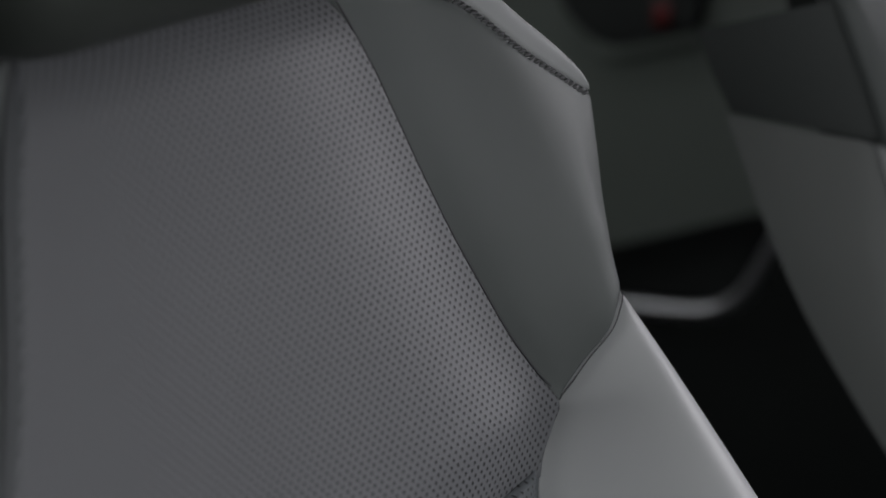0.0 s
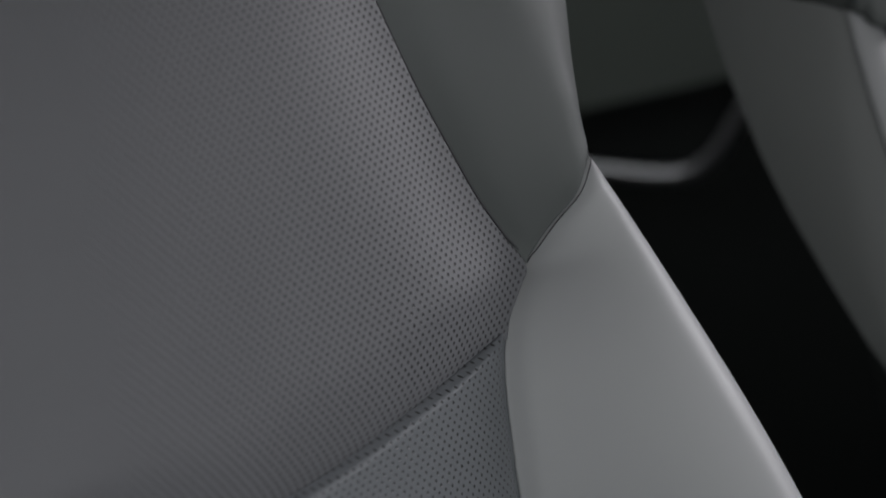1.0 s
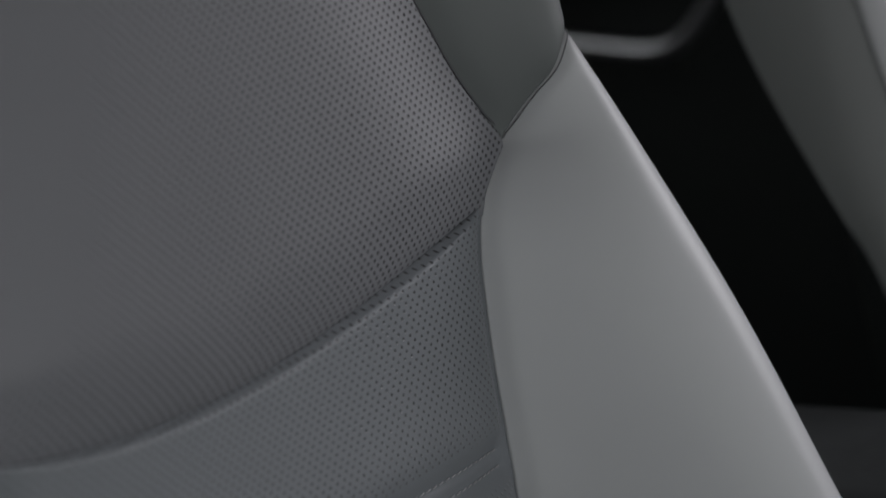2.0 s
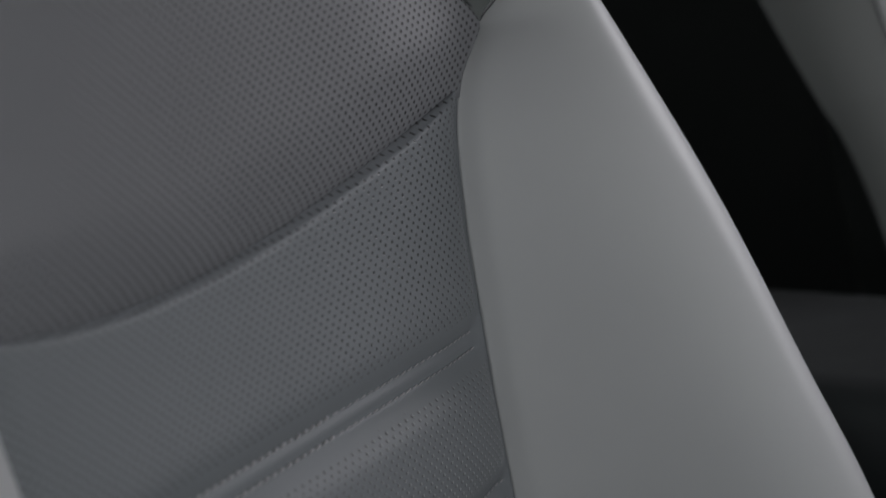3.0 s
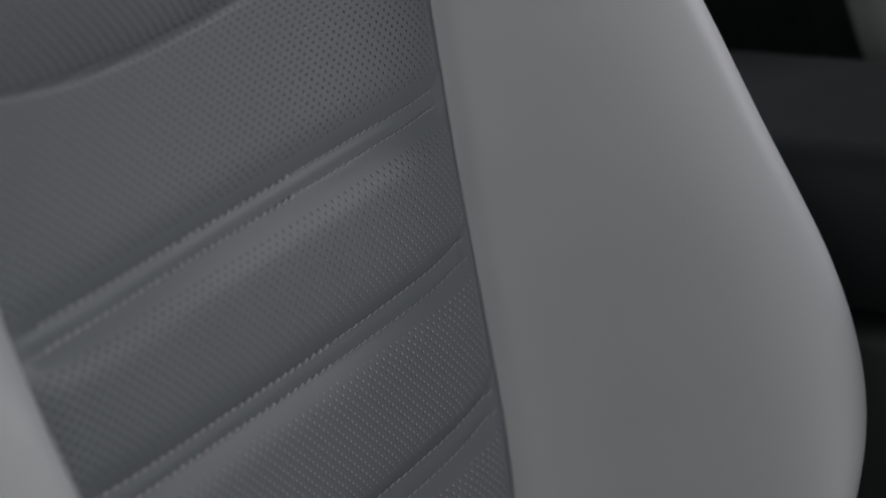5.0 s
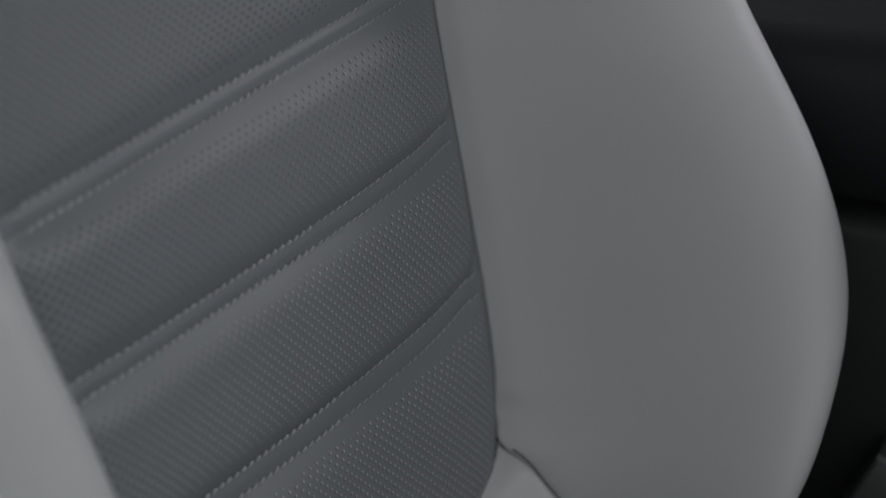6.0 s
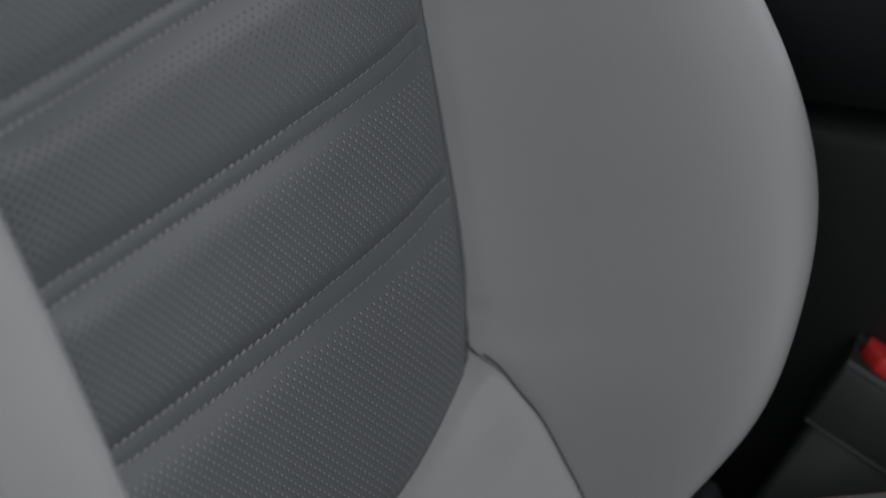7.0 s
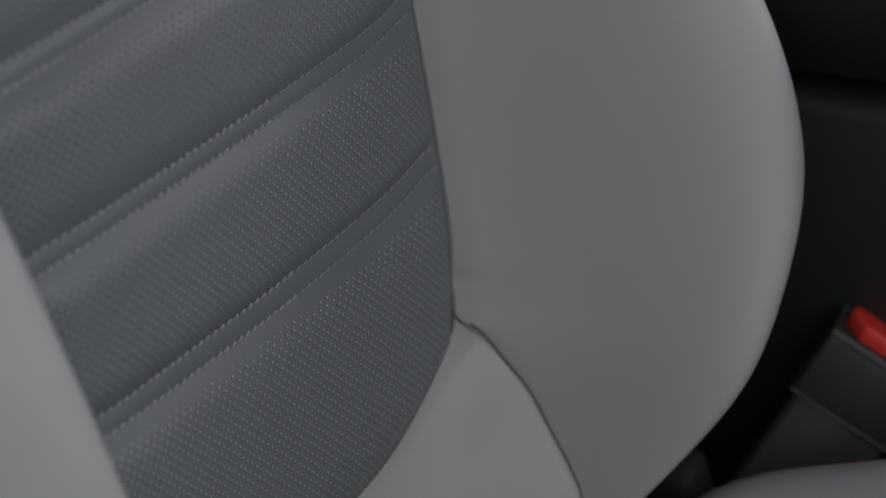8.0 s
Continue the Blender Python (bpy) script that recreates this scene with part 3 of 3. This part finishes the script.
    block(bm, (0.28, 0.10, 0.46), pose(0, -0.179, 0.30, -22), 0.03, 4)
    part("cushion", bm, LIGHT, seat, "pale grey leather seat cushion")
    for side in (1, -1):
        pts = [(side * 0.185, -0.245, 0.06), (side * 0.192, -0.181, 0.092), (side * 0.200, -0.144, 0.14), (side * 0.205, -0.124, 0.22), (side * 0.205, -0.09, 0.36), (side * 0.19, -0.03, 0.50)]
        cur = smooth_table([(i, p3[0] + 0.0038 * side, p3[1] + 0.0304, p3[2] - 0.004) for i, p3 in enumerate(pts)])
        ring = [tuple(x) for x in cur(np.linspace(0, 5, 40))]
        roll = part("cushion_bolster", tube(ring, 0.03, 28), LIGHT, seat, "pale grey leather bolster with rust stitching")
        up = np.array([0.30 * side, 0.95, -0.08])
        stitches("edge_stitching", [(tuple(np.array(x) + 0.0302 * up), tuple(up)) for x in ring[7:]], 0.006, 0.0044, 0.0007, ORANGE_THREAD, roll, 0.3, "rust thread")
    seat.matrix_world = Matrix.Translation((0, 0, 0.30)) @ LEAN
    return seat


seat = build_seat("three-tone grey leather front car seat with perforated ribbed backrest")
other = copy_thing(seat, Matrix.Translation((0.882, -0.013, 0.303)) @ Matrix.Rotation(radians(-2), 4, "X") @ LEAN)

# ---- console between the seats ----
console = tagged(new("centre_console"), "black plastic console with charcoal armrest between the seats", "console")
console.matrix_world = pose(0.32, 0.0, 0.0)
part("console_body", pad(0.20, 0.70, 0.03, -0.36, 0.0, 0.008), PLASTIC, console).matrix_local = pose(0.12, 0.10, 0.375, -18)
part("armrest", pad(0.17, 0.50, 0.03, -0.095, 0.0, 0.025), SOFT_BLACK, console, "charcoal padded armrest").matrix_local = pose(0.115, 0.14, 0.477, -18)

# ---- belt buckle ----
buckle = tagged(new("belt_buckle"), "black seat belt buckle with red release button beside the seat", "seat belt buckle")
buckle.matrix_world = pose(0.2942, -0.1523, 0.3300, 18.2, 16.5, 16.5)
part("stalk", block(bmesh.new(), (0.040, 0.062, 0.24), pose(0.022, -0.035, -0.160), 0.004), PLASTIC, buckle)
part("housing", block(bmesh.new(), (0.050, 0.070, 0.042), pose(0.025, -0.035, -0.023), 0.003, 3), PLASTIC, buckle)
for name, size, place in (("rim_near", (0.0045, 0.070, 0.006), (0.0022, -0.035, -0.001)), ("rim_far", (0.0045, 0.070, 0.007), (0.0478, -0.035, -0.0005)),
                          ("rim_end", (0.0455, 0.0045, 0.006), (0.025, -0.0022, -0.001)), ("rim_end", (0.0455, 0.0045, 0.006), (0.025, -0.0678, -0.001))):
    part(name, block(bmesh.new(), size, pose(*place), 0.0015, 3), LIT_EDGE if name == "rim_near" else PLASTIC, buckle)
# thin collar in the paler copy: a painted bright line round the housing
part("collar", block(bmesh.new(), (0.0512, 0.0712, 0.0016), pose(0.025, -0.035, -0.0430), 0.0006), LIT_EDGE, buckle)
bm = bmesh.new()
outline = [(0.044, -0.006), (0.034, -0.006), (0.0195, -0.017), (0.0175, -0.062), (0.044, -0.062)]
base = bm.faces.new([bm.verts.new((x, y, -0.004)) for x, y in outline])
raised = bmesh.ops.extrude_face_region(bm, geom=[base])["geom"]
bmesh.ops.translate(bm, vec=(0, 0, 0.012), verts=[g for g in raised if isinstance(g, bmesh.types.BMVert)])
bmesh.ops.bevel(bm, geom=list(bm.edges), offset=0.002, segments=3, affect="EDGES", profile=0.5)
part("release_button", bm, RED, buckle, "red plastic button")
